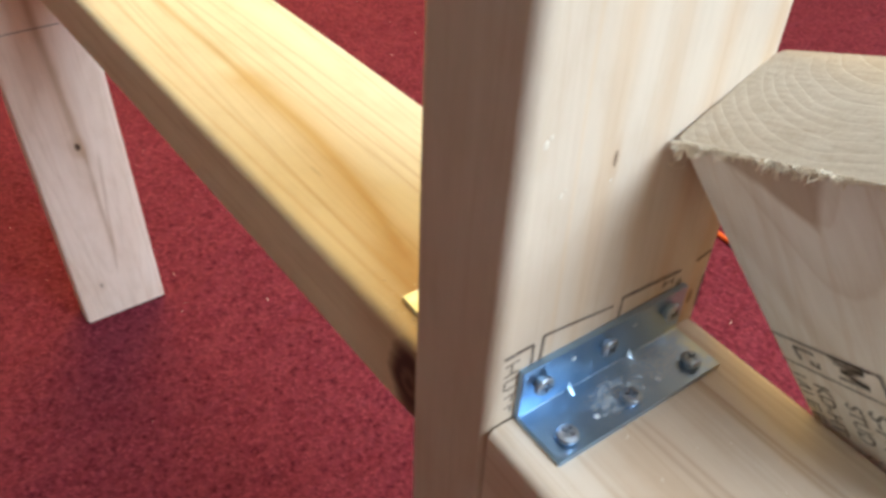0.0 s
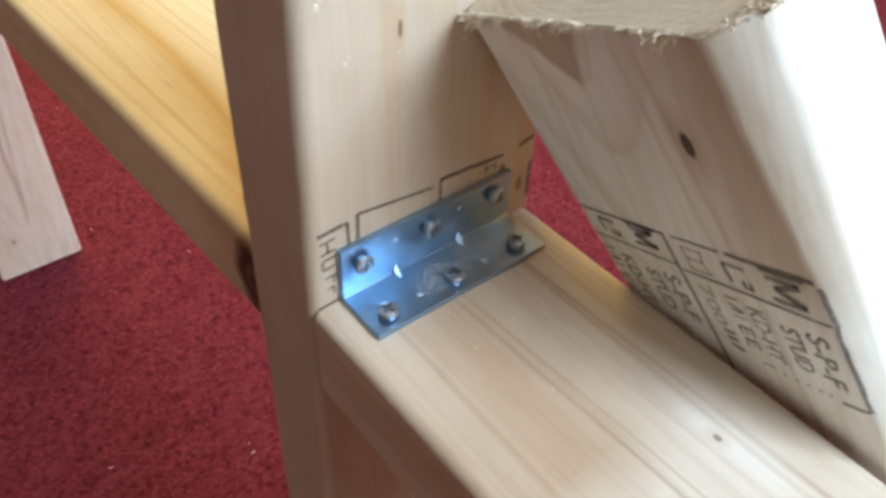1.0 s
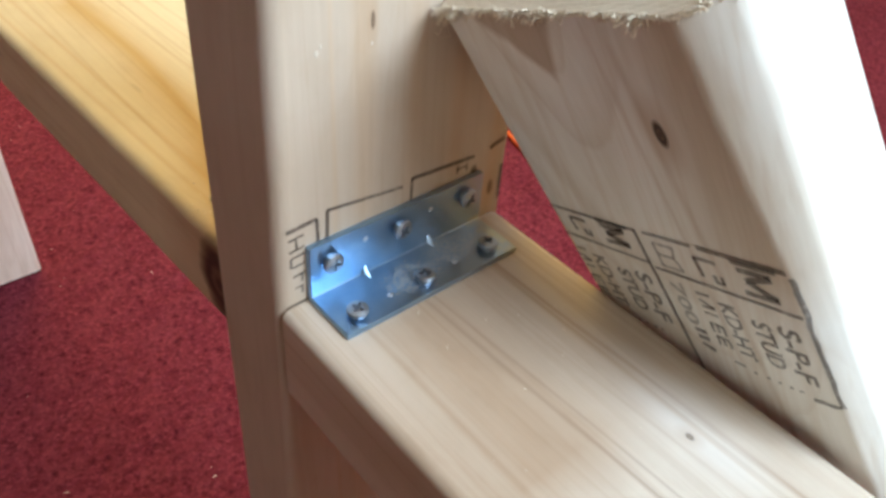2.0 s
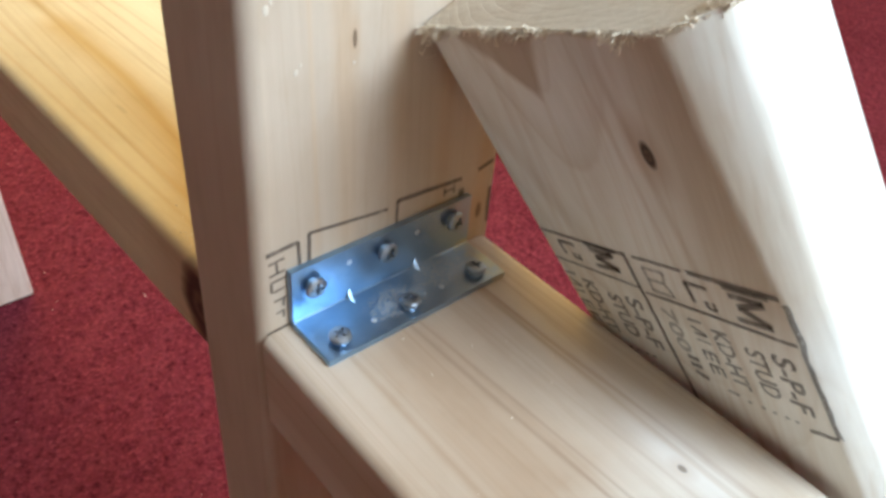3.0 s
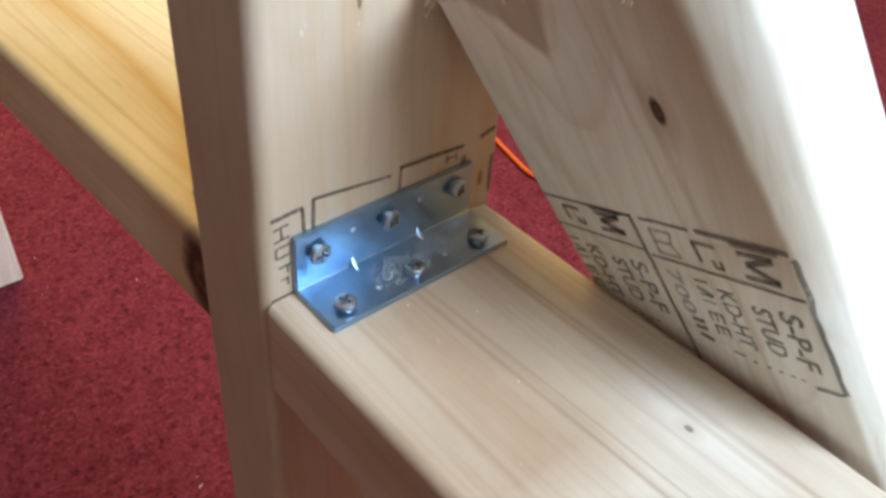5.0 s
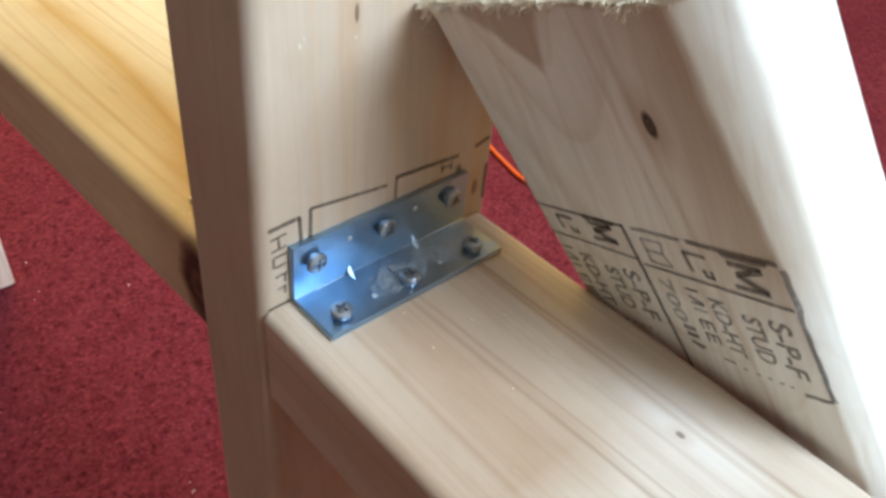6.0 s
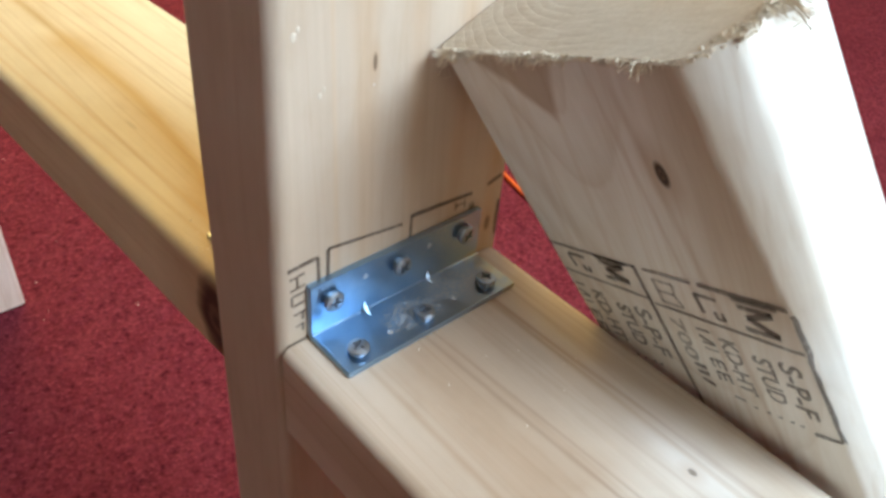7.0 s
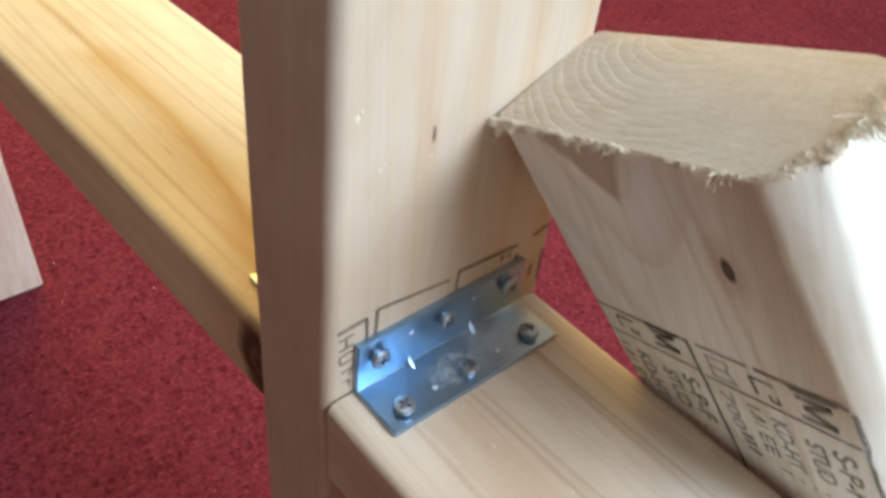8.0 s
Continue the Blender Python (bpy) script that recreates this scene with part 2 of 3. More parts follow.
def carpet_material():
    """Cut pile: small tufts, darker in the gaps between them, with slow patches of wear."""
    g = Graph("red_carpet")
    co = g.coords()
    bent = g.nodes.new("ShaderNodeVectorMath")
    bent.operation = "MULTIPLY_ADD"
    swirl = g.nodes.new("ShaderNodeTexNoise")
    g.put(swirl.inputs["Vector"], co)
    swirl.inputs["Scale"].default_value = 160.0
    g.links.new(swirl.outputs["Color"], bent.inputs[0])
    bent.inputs[1].default_value = (0.006, 0.006, 0.0)
    g.links.new(co, bent.inputs[2])
    cell = g.nodes.new("ShaderNodeTexVoronoi")
    g.links.new(bent.outputs[0], cell.inputs["Vector"])
    cell.inputs["Scale"].default_value = 250.0
    gap = cell.outputs["Distance"]
    tone = g.split(cell.outputs["Color"])[0]
    clump = g.noise(co, 185.0, 3.0, 0.6)
    worn = g.noise(co, 6.0, 3.0, 0.55)
    pale = g.noise(co, 420.0, 2.0, 0.6)
    col = g.ramp(tone, [(0.0, (0.148, 0.023, 0.034)), (0.6, (0.190, 0.029, 0.044)), (1.0, (0.242, 0.043, 0.060))])
    tufts = g.noise(co, 38.0, 3.0, 0.6)
    col = mixrgb(g, g.ramp(tufts, [(0.42, 0.0), (0.66, 0.45)]), col, (0.235, 0.046, 0.060))
    col = mixrgb(g, 0.28, col, g.ramp(gap, [(0.25, (1.0, 1.0, 1.0)), (0.75, (0.30, 0.24, 0.28))]), "MULTIPLY")
    col = mixrgb(g, 0.68, col, g.ramp(clump, [(0.34, (0.30, 0.24, 0.30)), (0.50, (1.0, 1.0, 1.0))]), "MULTIPLY")
    col = mixrgb(g, 0.5, col, g.ramp(worn, [(0.35, (0.76, 0.73, 0.75)), (0.65, (1.0, 1.0, 1.0))]), "MULTIPLY")
    col = mixrgb(g, g.ramp(pale, [(0.62, 0.0), (0.78, 0.22)]), col, (0.42, 0.11, 0.12))
    g.put(g.bsdf.inputs["Base Color"], col)
    g.bsdf.inputs["Roughness"].default_value = 1.0
    g.bsdf.inputs["Specular IOR Level"].default_value = 0.05
    g.bump(g.math("SUBTRACT", g.math("MULTIPLY", clump, 1.5), gap), 0.3, 0.0014)
    return g.mat


def plain(name, colour, rough=0.6, grain=30.0, depth=0.12, spec=0.5):
    g = Graph(name)
    n = g.noise(g.coords(), grain, 4.0, 0.6)
    lo = tuple(c * (1 - depth) for c in colour)
    g.put(g.bsdf.inputs["Base Color"], g.ramp(n, [(0.3, lo), (0.7, colour)]))
    g.bsdf.inputs["Roughness"].default_value = rough
    g.bsdf.inputs["Specular IOR Level"].default_value = spec
    g.bump(n, 0.15, 0.001)
    return g.mat


INK = ink_material("stamp_ink", 0.58)
FAINT_INK = ink_material("worn_stamp_ink", 0.38)
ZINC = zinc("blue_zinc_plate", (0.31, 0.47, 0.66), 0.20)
# Pale metal of the dimples, and the far bracket with lamplight in its colour.
PALE_LIT_ZINC = zinc("pale_lit_zinc", (0.90, 0.93, 0.95), 0.35)
SCREW = zinc("screw_zinc", (0.43, 0.47, 0.52), 0.24)
CARPET = carpet_material()
WALL = plain("wall_paint", (0.68, 0.72, 0.74), 0.8)
# For the unseen west wall, darker only to cut bounce on faces towards -X.
LOW_BOUNCE_WALL = plain("low_bounce_wall_paint", (0.36, 0.42, 0.46), 0.8)
CEILING = plain("ceiling_paint", (0.70, 0.70, 0.70), 0.9)
FRAME_WHITE = plain("window_paint", (0.78, 0.78, 0.76), 0.4)
CORD = plain("orange_rubber", (0.74, 0.10, 0.012), 0.45, 60.0)
LINT = plain("pale_lint", (0.75, 0.62, 0.52), 0.9, 200.0)
FIBRE = plain("torn_wood_fibre", (0.88, 0.77, 0.61), 0.9, 300.0, 0.25)

# The first two bands paint shade low around the joint; the rest are wood streaks.
POST_SHADE_AND_STREAKS = ((0.0080, 0.0, 0.0140, 0.30, 0.530, 0.35, (0.45, 0.335, 0.24)), (0.0550, 0.0, 0.0500, 0.30, 0.545, 0.28, (0.47, 0.345, 0.24)), (0.030, 0.004, 0.0040, 0.0, 0.9, 0.45, (0.55, 0.37, 0.22)), (0.047, 0.0, 0.0030, 0.0, 0.9, 0.40, (0.54, 0.37, 0.23)), (0.0205, 0.003, 0.0009, 0.0, 0.9, 0.35, (0.60, 0.42, 0.26)),
                (0.066, -0.004, 0.0040, 0.0, 0.9, 0.45, (0.54, 0.35, 0.20)), (0.0835, 0.0, 0.0030, 0.0, 0.9, 0.45, (0.55, 0.35, 0.18)))
POST_WOOD = wood("post_spruce", (0.050, 0.075), (0.010, 0.02), 0.0062, contrast=0.26, pin=0.18, light=(0.60, 0.50, 0.40), seed=1.3, stain=0.4, streaks=POST_SHADE_AND_STREAKS,
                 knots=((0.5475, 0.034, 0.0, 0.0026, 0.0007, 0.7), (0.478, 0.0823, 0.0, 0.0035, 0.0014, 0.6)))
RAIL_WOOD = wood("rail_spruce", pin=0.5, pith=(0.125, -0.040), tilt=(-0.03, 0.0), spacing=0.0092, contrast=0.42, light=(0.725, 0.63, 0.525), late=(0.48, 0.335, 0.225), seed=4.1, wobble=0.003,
                 knots=((0.0985, 0.063, 0.0, 0.0016, 0.0011, 0.6),),
                 # The first streak paints shade into the rail beside the post joint.
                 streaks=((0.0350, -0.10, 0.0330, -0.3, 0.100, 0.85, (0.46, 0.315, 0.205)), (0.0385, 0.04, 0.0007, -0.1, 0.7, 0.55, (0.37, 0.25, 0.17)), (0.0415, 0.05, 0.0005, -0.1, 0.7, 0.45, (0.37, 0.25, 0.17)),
                          (0.0665, 0.03, 0.0009, -0.1, 0.7, 0.55, (0.40, 0.25, 0.15)), (0.0725, 0.05, 0.0024, -0.1, 0.7, 0.22, (0.50, 0.34, 0.21)),
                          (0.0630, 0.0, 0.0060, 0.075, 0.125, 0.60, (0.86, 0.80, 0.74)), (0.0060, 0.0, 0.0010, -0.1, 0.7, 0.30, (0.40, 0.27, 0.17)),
                          (0.0546, 0.037, 0.00054, -0.1, 0.7, 0.22, (0.42, 0.28, 0.17)), (0.0637, 0.046, 0.00031, -0.1, 0.7, 0.18, (0.42, 0.28, 0.17)), (0.0796, 0.032, 0.00057, -0.1, 0.7, 0.22, (0.42, 0.28, 0.17)),
                          (0.0426, 0.012, 0.00046, -0.1, 0.7, 0.16, (0.42, 0.28, 0.17)), (0.0070, 0.011, 0.00038, -0.1, 0.7, 0.20, (0.42, 0.28, 0.17)), (0.0657, 0.008, 0.00054, -0.1, 0.7, 0.23, (0.42, 0.28, 0.17)),
                          (0.0502, 0.006, 0.00030, 0.1, 0.7, 0.20, (0.42, 0.28, 0.17)), (0.0223, 0.011, 0.00059, -0.1, 0.7, 0.16, (0.42, 0.28, 0.17)), (0.0286, 0.048, 0.00046, 0.05, 0.7, 0.22, (0.42, 0.28, 0.17))))
PINE_WOOD = wood("yellow_rail_spruce", pin=0.45, pith=(-0.034, -0.034), tilt=(0.015, -0.03), spacing=0.0074, contrast=0.18, seed=7.7, wobble=0.0018,
                 light=(0.75, 0.645, 0.44), late=(0.48, 0.32, 0.14), knots=((0.0035, 0.001, -0.0195, 0.0125, 0.0105, 1.0), (0.100, -0.0235, 0.0, 0.005, 0.0010, 0.14)),
                 streaks=((-0.0366, (0.90, 0.16), 0.0022, 0.03, 0.34, 0.65, (0.50, 0.30, 0.10)), (-0.0350, (0.90, 0.16), 0.0085, -0.02, 0.20, 0.60, (0.56, 0.33, 0.10)),
                          (-0.0220, -0.06, 0.0120, -0.02, 0.055, 0.45, (0.52, 0.28, 0.08)), (-0.0500, 0.02, 0.0007, 0.0, 0.34, 0.30, (0.46, 0.26, 0.10)),
                          (-0.0555, 0.02, 0.0007, 0.0, 0.30, 0.30, (0.46, 0.26, 0.10)), (-0.0620, 0.015, 0.0007, 0.0, 0.36, 0.30, (0.46, 0.26, 0.10)),
                          (-0.0690, 0.02, 0.0007, 0.0, 0.30, 0.30, (0.46, 0.26, 0.10)),
                          (-0.0150, 0.0, 0.0012, 0.0, 0.60, 0.35, (0.55, 0.30, 0.09)), (-0.0090, 0.02, 0.0010, 0.0, 0.60, 0.30, (0.55, 0.30, 0.09))))
LEG_WOOD = wood("leg_spruce", (0.033, -0.028), (0.12, -0.24), 0.0078, contrast=0.75, seed=2.2, wobble=0.003, light=(0.90, 0.885, 0.83), late=(0.68, 0.60, 0.50),
                knots=((0.033, 0.0597, 0.0, 0.0040, 0.0019, 1.0),),
                wedges=((((0.022, 0.034, -0.766, 0.643), (0.022, 0.034, -0.42, -0.907)), 0.0022, 0.75, (0.46, 0.33, 0.22)),),
                streaks=((0.0545, 0.04, 0.0012, 0.0, 0.7, 0.40, (0.52, 0.38, 0.26)),
                         (0.0670, 0.02, 0.0120, -0.02, 0.085, 0.70, (0.55, 0.43, 0.28)), (0.0500, 0.02, 0.0008, 0.0, 0.7, 0.30, (0.52, 0.38, 0.26))))
LEG_END = wood("leg_sawn_end", pin=0.1, pith=(0.036, -0.048), tilt=(0.0, 0.0), spacing=0.0030, contrast=0.16, seed=2.2, wobble=0.0016, end=True,
               light=(0.66, 0.585, 0.475), late=(0.46, 0.37, 0.27))
FAR_WOOD = wood("far_post_spruce", (0.047, 0.060), (0.0, -0.05), 0.0058, contrast=0.32, seed=9.4, wobble=0.006, light=(0.90, 0.75, 0.65), late=(0.60, 0.44, 0.33), stain=0.45,
                knots=((0.217, 0.0445, 0.0, 0.005, 0.0032, 1.0), (0.045, 0.0255, 0.0, 0.003, 0.002, 0.45)),
                streaks=((0.0600, -0.06, 0.0040, 0.19, 0.45, 0.65, (0.48, 0.31, 0.19)), (0.0480, 0.0, 0.0026, 0.08, 0.22, 0.55, (0.48, 0.31, 0.19)), (0.0400, 0.10, 0.0018, 0.05, 0.21, 0.45, (0.50, 0.33, 0.21))))


# ---- mesh helpers ----
def mesh_from(name, bm, mats):
    me = bpy.data.meshes.new(name)
    bm.to_mesh(me)
    bm.free()
    for m in mats if isinstance(mats, (list, tuple)) else (mats,):
        me.materials.append(m)
    return me


def part(name, bm, material, parent, label=""):
    ob = new(name, mesh_from(name, bm, material))
    ob.parent = parent
    return tagged(ob, label=label)


def section(y0, y1, z0, z1, radii):
    """A rounded rectangle, anticlockwise from the (y0, z0) corner. radii: of the corners (y0,z0), (y1,z0), (y1,z1), (y0,z1)."""
    pts, steps, eps = [], 7, 0.0006
    corners = ((y0, z0, 1, 1, 180), (y1, z0, -1, 1, 270), (y1, z1, -1, -1, 0), (y0, z1, 1, -1, 90))
    for (cy, cz, sy, sz, a0), r in zip(corners, radii):
        ry, rz = r if isinstance(r, tuple) else (r, r)
        oy, oz = cy + sy * ry, cz + sz * rz
        arc = []
        for k in range(steps + 1):
            c, s = math.cos(radians(a0 + 90 * k / steps)), math.sin(radians(a0 + 90 * k / steps))
            flat = (abs(c) + abs(s)) ** -0.8 if ry != rz else 1.0
            arc.append((oy + ry * c * flat, oz + rz * s * flat))
        a, b = radians(a0), radians(a0 + 90)
        arc.insert(0, (arc[0][0] + eps * math.sin(a), arc[0][1] - eps * math.cos(a)))
        arc.append((arc[-1][0] - eps * math.sin(b), arc[-1][1] + eps * math.cos(b)))
        pts += arc
    return pts


def board(x0, x1, y0, y1, z0, z1, radii=None, rings=24, start_cut=None, wobble=0.00025, seed=0):
    """A sawn board along x with eased edges. radii: a function of x. start_cut: how the x0 end runs, as a function of y."""
    bm = bmesh.new()
    radii = radii or (lambda x: (0.004,) * 4)
    loops = []
    for i in range(rings + 1):
        f = i / rings
        ring = []
        for k, (y, z) in enumerate(section(y0, y1, z0, z1, radii(x0 + (x1 - x0) * f))):
            xa = x0 + (start_cut(y) if start_cut else 0.0)
            x = xa + (x1 - xa) * f
            w = wobble * noise.noise(Vector((x * 14 + seed, y * 25, z * 25 + seed)))
            sy, sz = (y - (y0 + y1) / 2) / (y1 - y0), (z - (z0 + z1) / 2) / (z1 - z0)
            ring.append(bm.verts.new((x, y + w * sy * 2, z + w * sz * 2)))
        loops.append(ring)
    n = len(loops[0])
    for a, b in zip(loops, loops[1:]):
        for k in range(n):
            f = bm.faces.new((a[k], a[(k + 1) % n], b[(k + 1) % n], b[k]))
            f.smooth = True
    for cap in (bm.faces.new(loops[0][::-1]), bm.faces.new(loops[-1])):
        cap.material_index = 1
        for e in cap.edges:
            e.smooth = False
    bmesh.ops.recalc_face_normals(bm, faces=bm.faces)
    return bm


def axes(origin, x, y, z):
    m = Matrix((x, y, z)).transposed().to_4x4()
    m.translation = origin
    return m


def strokes(lines, thick, lift):
    """Ink bars in a board's xy plane. lines: (x0, y0, x1, y1[, thickness])."""
    bm = bmesh.new()
    for k, (ax, ay, bx, by, *t) in enumerate(lines):
        t = (t[0] if t else thick) / 2
        a, b = Vector((ax, ay)), Vector((bx, by))
        u = (b - a).normalized()
        v = Vector((-u.y, u.x))
        steps = max(2, int((b - a).length / 0.002))
        left, right = [], []
        for i in range(steps + 1):
            p = a.lerp(b, i / steps)
            j = 1 + 0.35 * noise.noise(Vector((p.x * 700, p.y * 700, k)))
            left.append(bm.verts.new((*(p + v * t * j), lift)))
            right.append(bm.verts.new((*(p - v * t * (2 - j)), lift)))
        for i in range(steps):
            bm.faces.new((right[i], right[i + 1], left[i + 1], left[i]))
    bmesh.ops.recalc_face_normals(bm, faces=bm.faces)
    return bm


def lettering(text, size, m):
    """The mesh of a word in the built-in font, laid by m."""
    cu = bpy.data.curves.new("word", "FONT")
    cu.body, cu.size, cu.align_x, cu.offset = text, size, "LEFT", size * 0.018
    tmp = new("word", cu)
    me = bpy.data.meshes.new_from_object(tmp.evaluated_get(bpy.context.evaluated_depsgraph_get()))
    bm = bmesh.new()
    bm.from_mesh(me)
    bpy.data.objects.remove(tmp)
    bpy.data.meshes.remove(me)
    bpy.data.curves.remove(cu)
    bmesh.ops.transform(bm, matrix=m, verts=bm.verts)
    return bm


def box(bm, x0, x1, y0, y1, z0, z1):
    made = bmesh.ops.create_cube(bm, size=1.0, matrix=Matrix.Translation(((x0 + x1) / 2, (y0 + y1) / 2, (z0 + z1) / 2)) @ Matrix.Diagonal((x1 - x0, y1 - y0, z1 - z0, 1)))
    return made["verts"]


# ---- the room ----
def spread(lo, hi, fine_lo, fine_hi, fine, coarse):
    a = np.arange(lo, fine_lo, coarse)
    b = np.arange(fine_lo, fine_hi, fine)
    c = np.append(np.arange(fine_hi, hi, coarse), hi)
    return np.concatenate((a, b, c))


def carpet():
    """One sheet of cut pile, its tufts in relief where the floor is seen nearest."""
    xs = spread(WALL_W, WALL_E, -0.35, 0.95, 0.0035, 0.02)
    ys = spread(WALL_S, WALL_N, 0.12, 1.35, 0.0035, 0.02)
    rng = np.random.default_rng(3)
    gx, gy = np.meshgrid(xs, ys, indexing="ij")
    z = rng.normal(0, 0.0005, gx.shape)
    big = rng.normal(0, 1, (len(xs) // 6 + 2, len(ys) // 6 + 2)).repeat(6, 0).repeat(6, 1)[: len(xs), : len(ys)]
    for axis in (0, 1):
        big = (np.roll(big, 2, axis) + np.roll(big, -2, axis) + big) / 3
    z = np.minimum(z + big * 0.0007, 0.003) - 0.003
    co = np.stack((gx + rng.normal(0, 0.0006, gx.shape), gy + rng.normal(0, 0.0006, gx.shape), z), -1).reshape(-1, 3)
    nx, ny = gx.shape
    idx = np.arange(nx * ny).reshape(nx, ny)
    quads = np.stack((idx[:-1, :-1], idx[1:, :-1], idx[1:, 1:], idx[:-1, 1:]), -1).reshape(-1, 4)
    me = bpy.data.meshes.new("floor")
    me.vertices.add(len(co))
    me.vertices.foreach_set("co", co.ravel())
    me.loops.add(quads.size)
    me.loops.foreach_set("vertex_index", quads.ravel().astype(np.int32))
    me.polygons.add(len(quads))
    me.polygons.foreach_set("loop_start", np.arange(0, quads.size, 4, dtype=np.int32))
    me.update(calc_edges=True)
    me.validate()
    me.materials.append(CARPET)
    return tagged(new("floor", me), "worn deep red cut-pile carpet over the whole floor", "carpet", kind="structure")


def setting(name, bm, mat, label, category):
    return tagged(new(name, mesh_from(name, bm, mat)), label, category, kind="structure")


def room():
    carpet()
    t = 0.12
    for name, b in (("wall_north", (WALL_W - t, WALL_E + t, WALL_N, WALL_N + t, -0.05, CEIL)),
                    ("wall_west", (WALL_W - t, WALL_W, WALL_S - t, WALL_N, -0.05, CEIL)),
                    ("wall_east", (WALL_E, WALL_E + t, WALL_S - t, WALL_N, -0.05, CEIL))):
        bm = bmesh.new()
        box(bm, *b)
        setting(name, bm, LOW_BOUNCE_WALL if name == "wall_west" else WALL, "plain painted room wall", "wall")
    bm = bmesh.new()
    for b in ((WALL_W, WIN_X0, WALL_S - t, WALL_S, -0.05, CEIL), (WIN_X1, WALL_E, WALL_S - t, WALL_S, -0.05, CEIL),
              (WIN_X0, WIN_X1, WALL_S - t, WALL_S, -0.05, WIN_Z0), (WIN_X0, WIN_X1, WALL_S - t, WALL_S, WIN_Z1, CEIL)):
        box(bm, *b)
    setting("wall_south", bm, WALL, "plain painted room wall with a window opening", "wall")
    bm = bmesh.new()
    box(bm, WALL_W - t, WALL_E + t, WALL_S - t, WALL_N + t, CEIL, CEIL + t)
    setting("ceiling", bm, CEILING, "plain white painted ceiling", "ceiling")
    bm = bmesh.new()
    for b in ((WIN_X0, WIN_X0 + 0.04, -0.09, -0.04, WIN_Z0, WIN_Z1), (WIN_X1 - 0.04, WIN_X1, -0.09, -0.04, WIN_Z0, WIN_Z1),
              (WIN_X0 + 0.04, WIN_X1 - 0.04, -0.09, -0.04, WIN_Z0, WIN_Z0 + 0.04), (WIN_X0 + 0.04, WIN_X1 - 0.04, -0.09, -0.04, WIN_Z1 - 0.04, WIN_Z1)):
        box(bm, b[0], b[1], WALL_S + b[2], WALL_S + b[3], b[4], b[5])
    setting("window_1", bm, FRAME_WHITE, "white painted window frame letting daylight in", "window")


room()

# ---- the timber frame ----
frame_thing = tagged(new("wooden_frame"), "unfinished pale softwood stud frame with steel brackets, on red carpet", "wooden frame")
TOP = 0.467


def timber(name, bm, mats, m, label):
    ob = part(name, bm, mats, frame_thing, label)
    ob.matrix_basis = m
    return ob


X, Y, Z = Vector((1, 0, 0)), Vector((0, 1, 0)), Vector((0, 0, 1))


def post_edges(x):
    front = 0.0030 + 0.0012 * min(max((x - 0.452) / 0.018, 0), 1)
    return (front, 0.003, 0.003, 0.0035)


def tapered(bm):
    """The post's outer edge draws in a little towards the top."""
    for v in bm.verts:
        v.co.y += 0.027 * min(max(v.co.x - 0.35, 0), 0.35) * (1 - v.co.y / 0.089) * (1 - 0.6 * v.co.z / 0.0358)
    return bm


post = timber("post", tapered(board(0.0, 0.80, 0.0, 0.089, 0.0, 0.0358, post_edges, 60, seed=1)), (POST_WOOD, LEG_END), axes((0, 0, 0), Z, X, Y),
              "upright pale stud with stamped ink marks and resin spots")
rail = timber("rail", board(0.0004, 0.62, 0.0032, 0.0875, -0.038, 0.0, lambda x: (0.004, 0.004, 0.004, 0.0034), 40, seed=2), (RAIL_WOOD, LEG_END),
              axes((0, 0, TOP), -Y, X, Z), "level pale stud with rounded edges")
yaw = Matrix.Rotation(0.045, 3, "Z")
rail_far = timber("rail", board(0.0, 0.584, -0.0900, 0.0, -0.038, 0.0, lambda x: (0.004, 0.004, 0.0038, 0.004), 40, seed=3), (PINE_WOOD, LEG_END),
                  axes((0.0035, 0.0370, TOP), yaw @ Y, yaw @ -X, Z), "level stud glowing yellow in warm lamplight, dark knot at its end")
LEG_D = Vector((0.34734, -0.43719, -0.82959)).normalized()
LEG_W = Vector((-0.13171, -0.89865, 0.41844))
LEG_W = (LEG_W - LEG_W.dot(LEG_D) * LEG_D).normalized()
LEG_O = Vector((0.053, -0.0016, 0.547))


def wane(x):
    """How round the leg's outer edge is, x along it."""
    f = min(max(x / 0.085, 0), 1)
    f += 0.30 * noise.noise(Vector((x * 70, 3.1, 0))) + 0.16 * noise.noise(Vector((x * 220, 1.1, 0)))
    return 0.0100 - 0.0050 * f, 0.0088 - 0.0035 * f


def leg_edges(x):
    return (0.003, 0.011, wane(x), 0.003)


def fall(x, y):
    """How far the leg's face has dropped away at its rounded edge."""
    r = wane(x)
    return r[1] * (min(max(y - (0.0845 - r[0]), 0), r[0] * 0.95) / r[0]) ** 1.35


def laid(bm):
    """Lets ink follow the leg's rounded edge."""
    for v in bm.verts:
        v.co.z -= fall(v.co.x, v.co.y)
    return bm


leg = timber("leg", board(0.0, 0.655, -0.0005, 0.0845, -0.038, 0.0, leg_edges, 160, start_cut=lambda y: 0.068 * y, seed=4),
             (LEG_WOOD, LEG_END), axes(LEG_O, LEG_D, LEG_W, LEG_D.cross(LEG_W)), "slanted pale stud leg with a rough sawn top end")
far_post = timber("post", board(0.0, 0.80, 0.0, 0.087, 0.0, 0.038, None, 30, seed=5), (FAR_WOOD, LEG_END), axes((-0.0425, 0.6225, 0), Z, X, Y),
                  "upright pale stud standing on the carpet, small dark knot")

# ink on the slanted leg: two grade stamps side by side
LIFT = 0.00025


